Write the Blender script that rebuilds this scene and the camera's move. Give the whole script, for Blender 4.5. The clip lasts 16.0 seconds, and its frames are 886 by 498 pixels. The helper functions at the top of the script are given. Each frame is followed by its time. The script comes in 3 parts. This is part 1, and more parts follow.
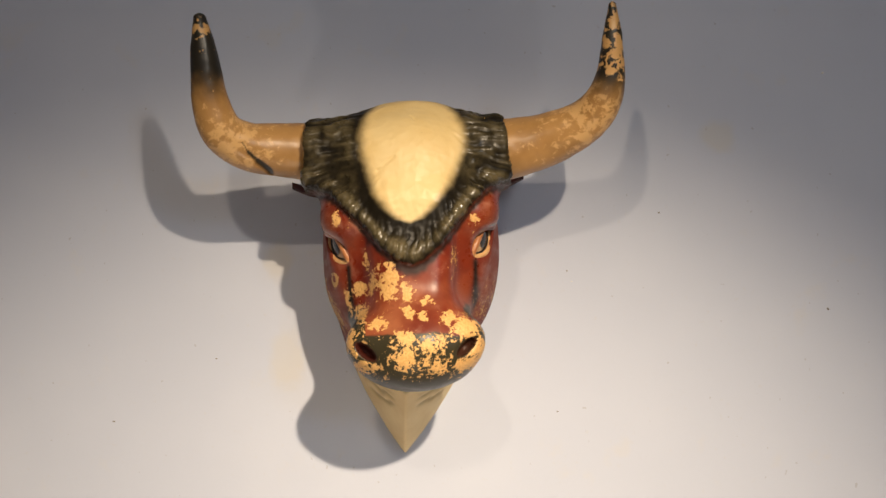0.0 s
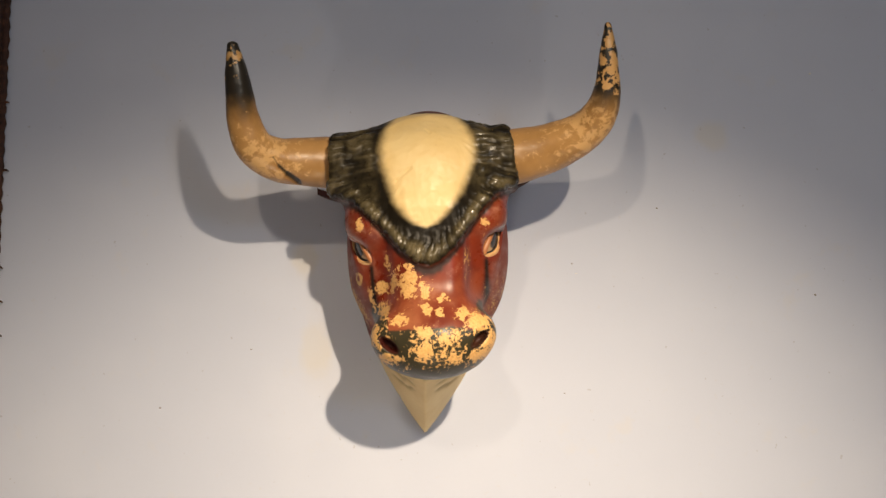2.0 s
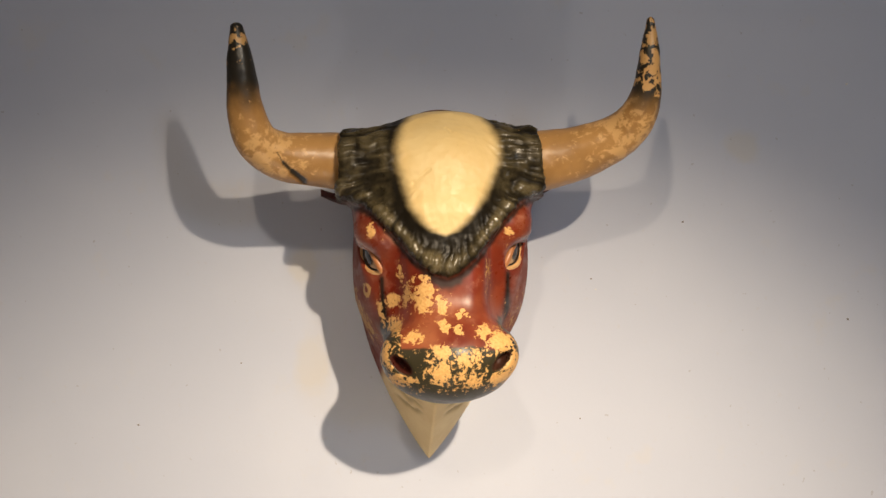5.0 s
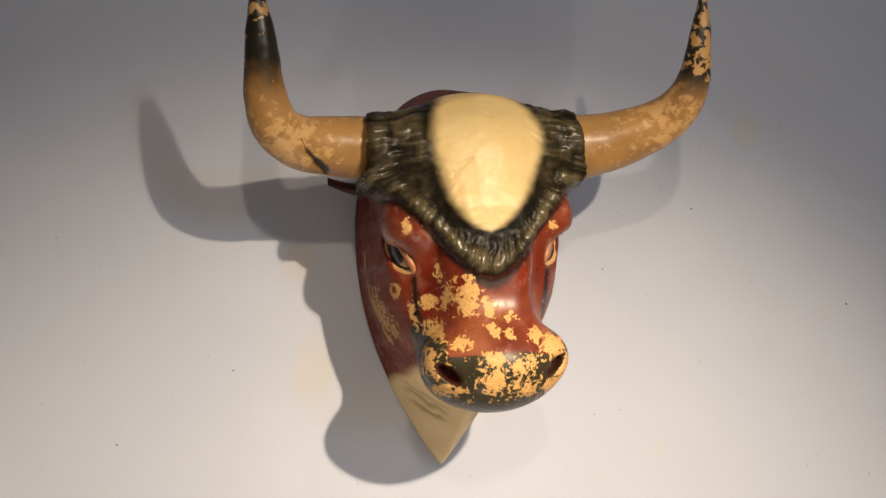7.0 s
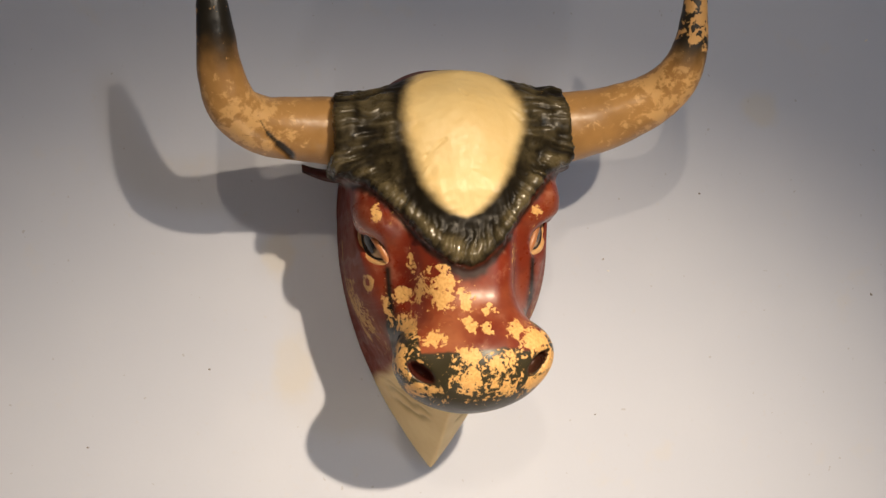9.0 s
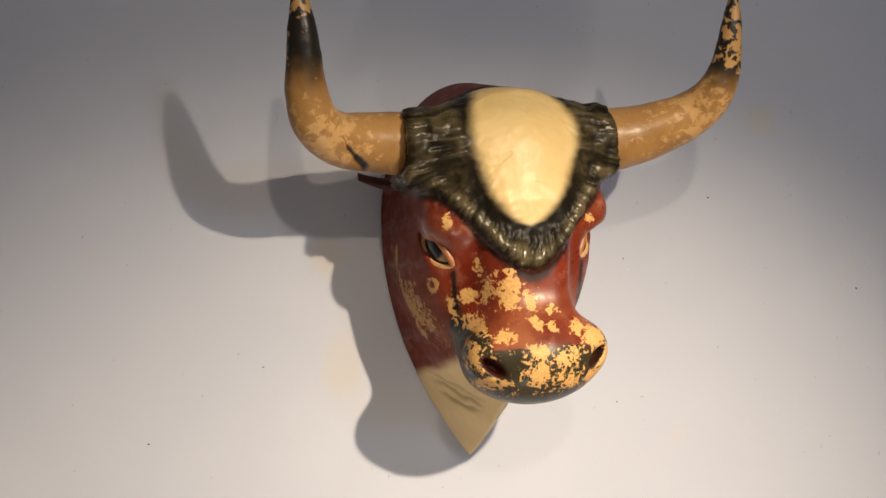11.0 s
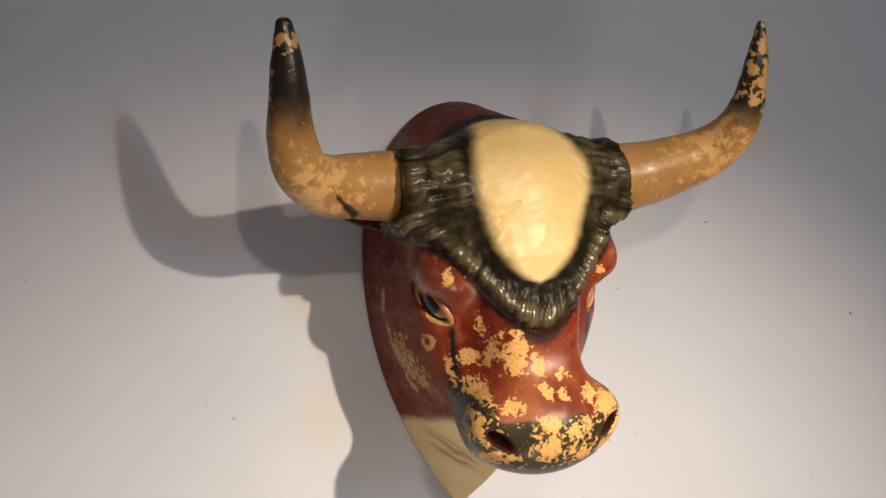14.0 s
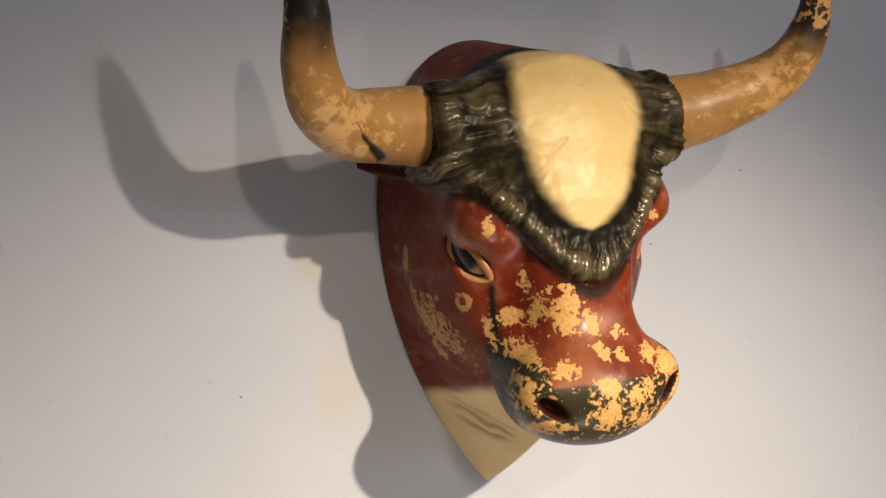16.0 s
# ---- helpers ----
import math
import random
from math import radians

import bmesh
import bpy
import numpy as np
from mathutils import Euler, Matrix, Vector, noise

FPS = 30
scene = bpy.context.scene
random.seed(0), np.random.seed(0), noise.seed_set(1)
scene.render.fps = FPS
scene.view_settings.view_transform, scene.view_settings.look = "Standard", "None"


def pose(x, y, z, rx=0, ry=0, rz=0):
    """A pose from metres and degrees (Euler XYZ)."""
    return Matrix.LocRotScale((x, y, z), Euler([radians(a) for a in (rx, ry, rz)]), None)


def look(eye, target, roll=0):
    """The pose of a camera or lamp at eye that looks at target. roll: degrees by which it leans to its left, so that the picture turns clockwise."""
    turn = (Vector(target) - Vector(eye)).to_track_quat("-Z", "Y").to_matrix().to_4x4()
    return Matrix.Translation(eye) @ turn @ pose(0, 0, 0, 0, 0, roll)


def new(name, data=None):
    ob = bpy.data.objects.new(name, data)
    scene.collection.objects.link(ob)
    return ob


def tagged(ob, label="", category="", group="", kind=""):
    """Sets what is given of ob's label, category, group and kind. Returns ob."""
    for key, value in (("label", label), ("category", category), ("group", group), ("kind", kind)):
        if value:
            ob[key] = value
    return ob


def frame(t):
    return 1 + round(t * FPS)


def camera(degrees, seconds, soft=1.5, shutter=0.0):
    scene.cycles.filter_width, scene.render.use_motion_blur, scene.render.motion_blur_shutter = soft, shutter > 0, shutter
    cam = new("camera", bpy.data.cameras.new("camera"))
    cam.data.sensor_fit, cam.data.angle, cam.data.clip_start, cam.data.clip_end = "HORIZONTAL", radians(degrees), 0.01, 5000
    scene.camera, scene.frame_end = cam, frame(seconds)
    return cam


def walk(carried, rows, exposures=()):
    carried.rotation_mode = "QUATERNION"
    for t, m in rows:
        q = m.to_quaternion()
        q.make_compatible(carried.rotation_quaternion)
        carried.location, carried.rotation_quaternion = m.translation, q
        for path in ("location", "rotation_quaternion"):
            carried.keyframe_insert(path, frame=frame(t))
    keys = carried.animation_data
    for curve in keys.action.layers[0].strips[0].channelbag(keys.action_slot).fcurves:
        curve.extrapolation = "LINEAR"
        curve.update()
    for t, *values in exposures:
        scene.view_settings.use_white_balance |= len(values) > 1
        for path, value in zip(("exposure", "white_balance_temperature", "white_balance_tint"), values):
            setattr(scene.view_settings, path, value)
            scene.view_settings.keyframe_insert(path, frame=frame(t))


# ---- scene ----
cam = camera(56.0, 16.0)
PATH = [
    (0, (-0.012, -0.072, 1.602), (0.046, 1.919, 1.783), 1.6),
    (0.5, (-0.016, -0.115, 1.627), (0.044, 1.879, 1.772), 1.3),
    (1, (-0.024, -0.16, 1.631), (-0.002, 1.835, 1.77), 1.4),
    (1.5, (-0.024, -0.201, 1.615), (-0.005, 1.793, 1.775), 1.4),
    (2, (-0.017, -0.221, 1.641), (0.009, 1.775, 1.758), 0.7),
    (2.5, (-0.02, -0.237, 1.639), (0.003, 1.759, 1.757), 0.3),
    (3, (-0.019, -0.224, 1.653), (-0.016, 1.772, 1.766), 0.5),
    (3.5, (-0.018, -0.162, 1.645), (-0.036, 1.833, 1.779), 1.2),
    (6, (-0.143, -0.019, 1.656), (0.02, 1.97, 1.793), 2.3),
    (6.5, (-0.193, 0.036, 1.652), (0.012, 2.023, 1.758), 1.2),
    (7, (-0.341, 0.073, 1.692), (0.043, 2.034, 1.769), 1.0),
    (7.5, (-0.289, 0.127, 1.686), (0.081, 2.092, 1.718), 1.8),
    (8, (-0.217, 0.162, 1.682), (0.02, 2.146, 1.755), 1.5),
    (8.2, (-0.191, 0.171, 1.674), (0.019, 2.158, 1.762), 1.0),
    (10.3, (-0.356, 0.104, 1.702), (0.111, 2.048, 1.734), -0.6),
    (10.5, (-0.371, 0.107, 1.698), (0.075, 2.057, 1.733), -0.6),
    (11, (-0.452, 0.088, 1.705), (0.008, 2.034, 1.748), 0.0),
    (11.5, (-0.509, 0.073, 1.709), (-0.047, 2.018, 1.773), 0.5),
    (12, (-0.516, 0.086, 1.704), (-0.082, 2.037, 1.77), 0.3),
    (12.5, (-0.466, 0.084, 1.761), (-0.115, 2.052, 1.814), 0.2),
    (13, (-0.43, 0.126, 1.794), (-0.081, 2.095, 1.778), 0.7),
    (13.5, (-0.457, 0.177, 1.83), (0.033, 2.116, 1.781), 0.2),
    (14, (-0.501, 0.238, 1.855), (0.097, 2.146, 1.784), 0.2),
    (14.5, (-0.525, 0.283, 1.848), (0.061, 2.192, 1.736), -0.5),
    (15, (-0.549, 0.334, 1.837), (0.079, 2.227, 1.691), -0.8),
    (15.5, (-0.556, 0.385, 1.818), (0.08, 2.276, 1.686), -1.1),
    (16, (-0.542, 0.393, 1.808), (0.124, 2.275, 1.692), -1.3),
]
walk(cam, [(t, look(eye, target, roll)) for t, eye, target, roll in PATH],
     exposures=((0, -0.02), (3, 0.03), (6.5, -0.04), (11, -0.03), (12, 0.04), (14, -0.03), (16, -0.07)))

# ---- light ----
WALL_Y = 1.665
world = bpy.data.worlds.new("room_air")
scene.world = world
world.use_nodes = True
world.node_tree.nodes["Background"].inputs[0].default_value = (0.50, 0.57, 0.72, 1)
world.node_tree.nodes["Background"].inputs[1].default_value = 0.03


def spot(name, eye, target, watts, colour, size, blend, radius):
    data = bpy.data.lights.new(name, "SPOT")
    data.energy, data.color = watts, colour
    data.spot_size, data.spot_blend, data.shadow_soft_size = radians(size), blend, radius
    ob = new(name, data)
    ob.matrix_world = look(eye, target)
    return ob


WARM = (1.0, 0.80, 0.57)
spot("track_spot_light", (0.485, -0.445, 2.44), (-0.14, WALL_Y, -0.06), 346.0, WARM, 86, 1.0, 0.022)
spot("track_spot_light", (-0.325, -0.43, 2.44), (0.60, WALL_Y, 0.59), 30.0, WARM, 123, 1.0, 0.026)
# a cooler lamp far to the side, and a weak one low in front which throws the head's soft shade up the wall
spot("side_spot_light", (2.20, -3.40, 2.77), (0.10, WALL_Y, 1.30), 98.0, (0.70, 0.85, 1.0), 54, 1.0, 0.26)
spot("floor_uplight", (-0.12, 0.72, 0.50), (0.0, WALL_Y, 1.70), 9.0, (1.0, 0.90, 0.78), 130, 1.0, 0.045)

# unseen cool fill lamp, added to give the shadows their bluish ambient light
fill_data = bpy.data.lights.new("cool_fill_light", "AREA")
fill_data.shape, fill_data.size, fill_data.size_y = "RECTANGLE", 4.4, 2.2
fill_data.energy, fill_data.color = 9.0, (0.70, 0.80, 1.0)
fill_lamp = new("cool_fill_light", fill_data)
fill_lamp.matrix_world = look((0.3, -3.66, 1.55), (0.3, 0.0, 1.55))


# ---- materials ----
class Nodes:
    """A short way to write node materials."""

    def __init__(self, name):
        self.mat = bpy.data.materials.new(name)
        self.mat.use_nodes = True
        self.tree = self.mat.node_tree
        self.bsdf = self.tree.nodes["Principled BSDF"]
        self.coord = self.tree.nodes.new("ShaderNodeTexCoord").outputs["Object"]

    def put(self, value, socket):
        if isinstance(value, bpy.types.NodeSocket):
            self.tree.links.new(value, socket)
        elif isinstance(value, (tuple, list)):
            socket.default_value = (*value, 1) if len(value) == 3 and socket.type == "RGBA" else value
        else:
            socket.default_value = value

    def attr(self, name):
        n = self.tree.nodes.new("ShaderNodeAttribute")
        n.attribute_name = name
        return n.outputs["Fac"]

    def noise(self, scale, detail=4.0, rough=0.55, stretch=None, offset=0.0, distort=0.0):
        n = self.tree.nodes.new("ShaderNodeTexNoise")
        src = self.coord
        if stretch or offset:
            m = self.tree.nodes.new("ShaderNodeMapping")
            m.inputs["Scale"].default_value = stretch or (1, 1, 1)
            m.inputs["Location"].default_value = (offset, offset * 0.7, offset * 1.3)
            self.tree.links.new(src, m.inputs[0])
            src = m.outputs[0]
        self.tree.links.new(src, n.inputs["Vector"])
        n.inputs["Scale"].default_value, n.inputs["Detail"].default_value = scale, detail
        n.inputs["Roughness"].default_value, n.inputs["Distortion"].default_value = rough, distort
        return n.outputs["Fac"]

    def math(self, op, a, b=0.0, clamp=False):
        n = self.tree.nodes.new("ShaderNodeMath")
        n.operation, n.use_clamp = op, clamp
        self.put(a, n.inputs[0])
        self.put(b, n.inputs[1])
        return n.outputs[0]

    def step(self, value, low, high, to_low=0.0, to_high=1.0):
        n = self.tree.nodes.new("ShaderNodeMapRange")
        n.interpolation_type = "SMOOTHSTEP"
        for i, v in enumerate((value, low, high, to_low, to_high)):
            self.put(v, n.inputs[i])
        return n.outputs[0]

    def mix(self, fac, a, b):
        n = self.tree.nodes.new("ShaderNodeMix")
        n.data_type = "RGBA"
        self.put(fac, n.inputs[0])
        self.put(a, n.inputs[6])
        self.put(b, n.inputs[7])
        return n.outputs[2]

    def bump(self, height, strength, distance):
        n = self.tree.nodes.new("ShaderNodeBump")
        n.inputs["Strength"].default_value, n.inputs["Distance"].default_value = strength, distance
        self.tree.links.new(height, n.inputs["Height"])
        self.tree.links.new(n.outputs[0], self.bsdf.inputs["Normal"])

    def done(self, colour, rough, metal=0.0, specular=0.5):
        self.put(colour, self.bsdf.inputs["Base Color"])
        self.put(rough, self.bsdf.inputs["Roughness"])
        self.bsdf.inputs["Metallic"].default_value = metal
        self.bsdf.inputs["Specular IOR Level"].default_value = specular
        return self.mat


def wall_paint():
    n = Nodes("pale_wall_paint")
    cloud, fine, roller = n.noise(2.2, 3), n.noise(60, 4), n.noise(340, 3)
    base = n.mix(n.step(cloud, 0.35, 0.65), (0.575, 0.620, 0.740), (0.612, 0.655, 0.770))
    base = n.mix(n.step(fine, 0.62, 0.80, 0, 0.25), base, (0.56, 0.53, 0.50))
    stain = n.math("MULTIPLY", n.step(n.noise(7.0, 5, 0.6, offset=3.1), 0.60, 0.72), 0.14)
    base = n.mix(stain, base, (0.70, 0.62, 0.48))
    for x, z, wide, tall in ((-0.305, 1.725, 0.035, 0.045), (-0.275, 1.52, 0.040, 0.075), (0.62, 2.02, 0.05, 0.04)):
        m = n.tree.nodes.new("ShaderNodeMapping")
        m.inputs["Location"].default_value = (-x / wide, 0, -z / tall)
        m.inputs["Scale"].default_value = (1 / wide, 0, 1 / tall)
        n.tree.links.new(n.coord, m.inputs[0])
        far = n.tree.nodes.new("ShaderNodeVectorMath")
        far.operation = "LENGTH"
        n.tree.links.new(m.outputs[0], far.inputs[0])
        mark = n.step(n.math("ADD", far.outputs["Value"], n.math("MULTIPLY", n.noise(28, 4, 0.6, offset=x), 0.9)), 0.9, 1.6, 0.30, 0.0)
        base = n.mix(mark, base, (0.66, 0.60, 0.47))
    specks = n.step(n.noise(95, 1.0, 0.3, offset=8.2), 0.80, 0.84, 0, 0.28)
    base = n.mix(specks, base, (0.22, 0.19, 0.17))
    n.bump(n.math("ADD", n.math("MULTIPLY", roller, 0.4), fine), 0.10, 0.002)
    return n.done(base, 0.62, specular=0.25)


def plain_paint(name, colour, dark, rough=0.7, scale=3.0):
    n = Nodes(name)
    base = n.mix(n.step(n.noise(scale, 5), 0.3, 0.7), colour, dark)
    n.bump(n.noise(90, 4), 0.15, 0.003)
    return n.done(base, rough)


def floor_boards():
    n = Nodes("pale_floor_boards")
    base = n.mix(n.noise(5, 6, 0.6, stretch=(1, 9, 1)), (0.56, 0.47, 0.36), (0.46, 0.37, 0.27))
    n.bump(n.noise(40, 4, stretch=(1, 9, 1)), 0.2, 0.002)
    return n.done(base, 0.45)


RED, MAROON, RUST = (0.20, 0.026, 0.009), (0.185, 0.037, 0.021), (0.34, 0.115, 0.050)
CREAM, PLASTER = (0.74, 0.56, 0.30), (0.74, 0.45, 0.165)
HAIR, HAIR_HIGHLIGHT = (0.011, 0.009, 0.006), (0.112, 0.090, 0.046)


def hide_paint():
    """Old chipped paint over plaster. The attributes say where each coat was laid and where shade is painted."""
    n = Nodes("chipped_bull_paint")
    cloud, mid, fine = n.noise(14, 4), n.noise(55, 5, 0.6), n.noise(260, 3)
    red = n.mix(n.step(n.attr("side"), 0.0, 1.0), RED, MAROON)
    red = n.mix(n.math("MULTIPLY", n.attr("rust"), n.step(cloud, 0.30, 0.70)), red, RUST)
    red = n.mix(n.step(mid, 0.52, 0.75, 0, 0.35), red, (0.10, 0.014, 0.008))
    red = n.mix(n.step(n.noise(9, 3, offset=6.0), 0.42, 0.68, 0, 0.75), red, (0.11, 0.012, 0.007))
    red = n.mix(n.step(n.noise(33, 6, 0.7, offset=9.0), 0.55, 0.80, 0, 0.5), red, (0.30, 0.070, 0.030))
    scuff = n.step(n.noise(26, 5, 0.65, offset=2.0), 0.54, 0.74, 0, 0.55)
    red = n.mix(n.math("MULTIPLY", scuff, n.attr("scuff")), red, (0.50, 0.24, 0.16))
    throat = n.mix(n.step(cloud, 0.25, 0.75), (0.84, 0.68, 0.39), (0.76, 0.59, 0.32))
    throat = n.mix(n.attr("fold"), throat, (0.20, 0.13, 0.055))
    coat = n.mix(n.attr("throat"), red, throat)
    coat = n.mix(n.attr("lip"), coat, (0.19, 0.18, 0.17))
    nose_edge = n.math("ADD", n.attr("nose"), n.math("MULTIPLY", n.math("SUBTRACT", mid, 0.5), 0.5))
    coat = n.mix(n.step(nose_edge, 0.35, 0.60), coat, (0.035, 0.030, 0.016))
    coat = n.mix(n.attr("pit"), coat, (0.055, 0.012, 0.008))
    # black tear and mouth lines, with shade painted in under the frill
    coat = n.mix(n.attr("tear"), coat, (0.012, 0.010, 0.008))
    # highlights on lock ridges and dark grooves are put into the hair colour
    hair = n.mix(n.step(n.math("ADD", n.math("MULTIPLY", mid, 0.5), n.math("MULTIPLY", n.attr("crest"), 0.75)), 0.35, 0.95), HAIR, HAIR_HIGHLIGHT)
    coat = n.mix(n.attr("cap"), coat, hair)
    blaze_edge = n.math("ADD", n.attr("blaze"), n.math("MULTIPLY", n.math("SUBTRACT", n.noise(90, 3), 0.5), 0.22))
    blaze = n.mix(n.step(cloud, 0.3, 0.7), (0.78, 0.60, 0.295), (0.73, 0.535, 0.235))
    blaze = n.mix(n.step(n.noise(130, 2, 0.4, offset=5.5), 0.76, 0.80, 0, 0.6), blaze, (0.25, 0.16, 0.07))
    coat = n.mix(n.step(blaze_edge, 0.10, 0.95), coat, blaze)
    ragged = n.math("ADD", n.math("MULTIPLY", n.noise(80, 7, 0.72, offset=1.3, distort=0.15), 1.00), n.math("MULTIPLY", n.noise(190, 5, 0.6, offset=3.3), 0.60))
    ragged = n.math("ADD", ragged, n.math("MULTIPLY", n.noise(17, 2, offset=4.0), 0.35))
    ragged = n.math("ADD", ragged, n.math("MULTIPLY", n.math("MULTIPLY", n.math("SUBTRACT", n.noise(120, 6, 0.7, offset=7.7, distort=0.2), 0.5), n.attr("nose")), 0.75))
    level = n.math("SUBTRACT", 1.272, n.math("MULTIPLY", n.attr("chip"), 0.40))
    chips = n.step(n.math("SUBTRACT", ragged, level), -0.006, 0.006)
    plaster = n.mix(n.step(fine, 0.3, 0.7), PLASTER, (0.60, 0.33, 0.11))
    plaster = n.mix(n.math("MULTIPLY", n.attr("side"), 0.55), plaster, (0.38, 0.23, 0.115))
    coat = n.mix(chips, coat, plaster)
    wrinkle = n.noise(75, 3, 0.5, stretch=(1.0, 1.0, 0.45))
    height = n.math("ADD", n.math("MULTIPLY", chips, -0.55), n.math("MULTIPLY", wrinkle, n.step(n.attr("blaze"), 0.0, 1.0, 0.5, 1.3)))
    height = n.math("ADD", height, n.math("MULTIPLY", n.math("MULTIPLY", n.noise(150, 4, 0.6), n.attr("cap")), 0.30))
    n.bump(height, 0.35, 0.0016)
    rough = n.math("ADD", n.math("MULTIPLY", n.math("MAXIMUM", chips, n.math("MULTIPLY", n.attr("blaze"), 0.45)), 0.16), n.step(mid, 0.3, 0.7, 0.30, 0.44))
    rough = n.math("ADD", rough, n.math("MULTIPLY", n.attr("side"), 0.20))
    rough = n.math("SUBTRACT", rough, n.math("MULTIPLY", n.attr("crest"), 0.14))
    mat = n.done(coat, rough, specular=0.32)
    n.put(n.math("ADD", n.step(n.math("MAXIMUM", n.attr("side"), n.math("SUBTRACT", n.attr("cap"), n.attr("blaze"))), 0.0, 1.0, 0.34, 0.10), n.math("MULTIPLY", n.step(n.attr("crest"), 0.35, 0.95), 0.55)), n.bsdf.inputs["Specular IOR Level"])
    return mat


def horn_paint():
    n = Nodes("worn_horn_paint")
    cloud, mid = n.noise(16, 4, stretch=(1, 1, 1)), n.noise(60, 6, 0.65, distort=0.3)
    ochre = n.mix(n.step(cloud, 0.3, 0.7), (0.44, 0.243, 0.084), (0.33, 0.177, 0.060))
    worn = n.step(n.math("ADD", mid, n.math("MULTIPLY", n.attr("chip"), 0.22)), 0.61, 0.73, 0, 0.80)
    coat = n.mix(worn, ochre, (0.68, 0.42, 0.175))
    black = n.step(n.math("ADD", n.attr("tip"), n.math("MULTIPLY", n.math("SUBTRACT", cloud, 0.5), 0.12)), 0.0, 0.12)
    coat = n.mix(black, coat, (0.020, 0.017, 0.012))
    bare = n.step(n.math("ADD", n.noise(78, 5, 0.62, offset=2.2, distort=0.4), n.math("MULTIPLY", n.attr("bare"), 0.36)), 0.70, 0.715)
    coat = n.mix(bare, coat, (0.58, 0.34, 0.13))
    coat = n.mix(n.attr("pit"), coat, (0.014, 0.010, 0.007))
    n.bump(n.math("ADD", n.math("MULTIPLY", bare, -0.6), n.noise(140, 4)), 0.22, 0.0014)
    return n.done(coat, n.step(mid, 0.3, 0.7, 0.30, 0.44), specular=0.45)


def lid_paint():
    n = Nodes("peach_eyelid_paint")
    base = n.mix(n.step(n.noise(45, 4), 0.35, 0.65), (0.68, 0.42, 0.19), (0.56, 0.29, 0.11))
    base = n.mix(n.attr("tip"), base, (0.38, 0.13, 0.045))
    n.bump(n.noise(160, 3), 0.2, 0.001)
    return n.done(base, 0.38)


def eye_paint():
    n = Nodes("painted_dark_eye")
    base = n.mix(n.attr("tip"), (0.52, 0.33, 0.17), (0.022, 0.022, 0.022))
    base = n.mix(n.step(n.noise(70, 4), 0.55, 0.8, 0, 0.3), base, (0.10, 0.07, 0.05))
    n.bump(n.noise(140, 3), 0.1, 0.001)
    return n.done(base, 0.20)


def black_paint():
    n = Nodes("black_eye_line")
    base = n.mix(n.noise(80, 3), (0.012, 0.009, 0.007), (0.03, 0.018, 0.012))
    return n.done(base, 0.35)


def dark_cloth():
    n = Nodes("dark_brown_woven_cloth")
    weave, band = n.noise(420, 2, stretch=(1, 1, 0.25)), n.noise(22, 3, stretch=(1, 1, 3.0))
    base = n.mix(n.step(band, 0.35, 0.65), (0.045, 0.016, 0.009), (0.085, 0.030, 0.014))
    base = n.mix(n.step(weave, 0.45, 0.65, 0, 0.5), base, (0.020, 0.008, 0.006))
    n.bump(weave, 0.5, 0.002)
    return n.done(base, 0.75)


def gold_thread():
    n = Nodes("dull_gold_thread")
    base = n.mix(n.noise(120, 3), (0.45, 0.28, 0.09), (0.28, 0.15, 0.05))
    return n.done(base, 0.35, metal=0.6)


WALL_MAT = wall_paint()
ROOM_MAT = plain_paint("white_room_paint", (0.60, 0.58, 0.55), (0.52, 0.50, 0.48))
CEILING_MAT = plain_paint("white_ceiling_paint", (0.62, 0.61, 0.59), (0.55, 0.54, 0.52))
FLOOR_MAT = floor_boards()
HIDE_MAT, HORN_MAT, LID_MAT, EYE_MAT, LINE_MAT = hide_paint(), horn_paint(), lid_paint(), eye_paint(), black_paint()
CLOTH_MAT, GOLD_MAT = dark_cloth(), gold_thread()
STRIPE_MAT = plain_paint("black_woven_stripe", (0.012, 0.007, 0.006), (0.03, 0.012, 0.008), 0.8, 200)


# ---- the room ----
def box(bm, low, high):
    m = Matrix.Translation([(a + b) / 2 for a, b in zip(low, high)]) @ Matrix.Diagonal([b - a for a, b in zip(low, high)] + [1])
    bmesh.ops.create_cube(bm, size=1, matrix=m)


def mesh_of(bm, name, material):
    me = bpy.data.meshes.new(name)
    bm.to_mesh(me)
    bm.free()
    me.materials.append(material)
    return me


def part(name, bm, material, parent, label=""):
    ob = new(name, mesh_of(bm, name, material))
    ob.parent = parent
    return tagged(ob, label) if label else ob


def slab(name, boxes, material, label, category):
    bm = bmesh.new()
    for low, high in boxes:
        box(bm, low, high)
    return tagged(new(name, mesh_of(bm, name, material)), label, category, kind="structure")


X0, X1, Y0, TOP = -3.0, 3.4, -3.6, 3.0
wall_north = slab("wall_north", [((X0, WALL_Y, 0), (X1, WALL_Y + 0.15, TOP))], WALL_MAT, "pale lavender-white painted plaster wall with small marks", "wall")
slab("wall_east", [((X1, Y0, 0), (X1 + 0.15, WALL_Y + 0.15, TOP))], ROOM_MAT, "plain white painted side wall of the room", "wall")
slab("wall_west", [((X0 - 0.15, Y0, 0), (X0, WALL_Y + 0.15, TOP))], ROOM_MAT, "plain white painted side wall of the room", "wall")
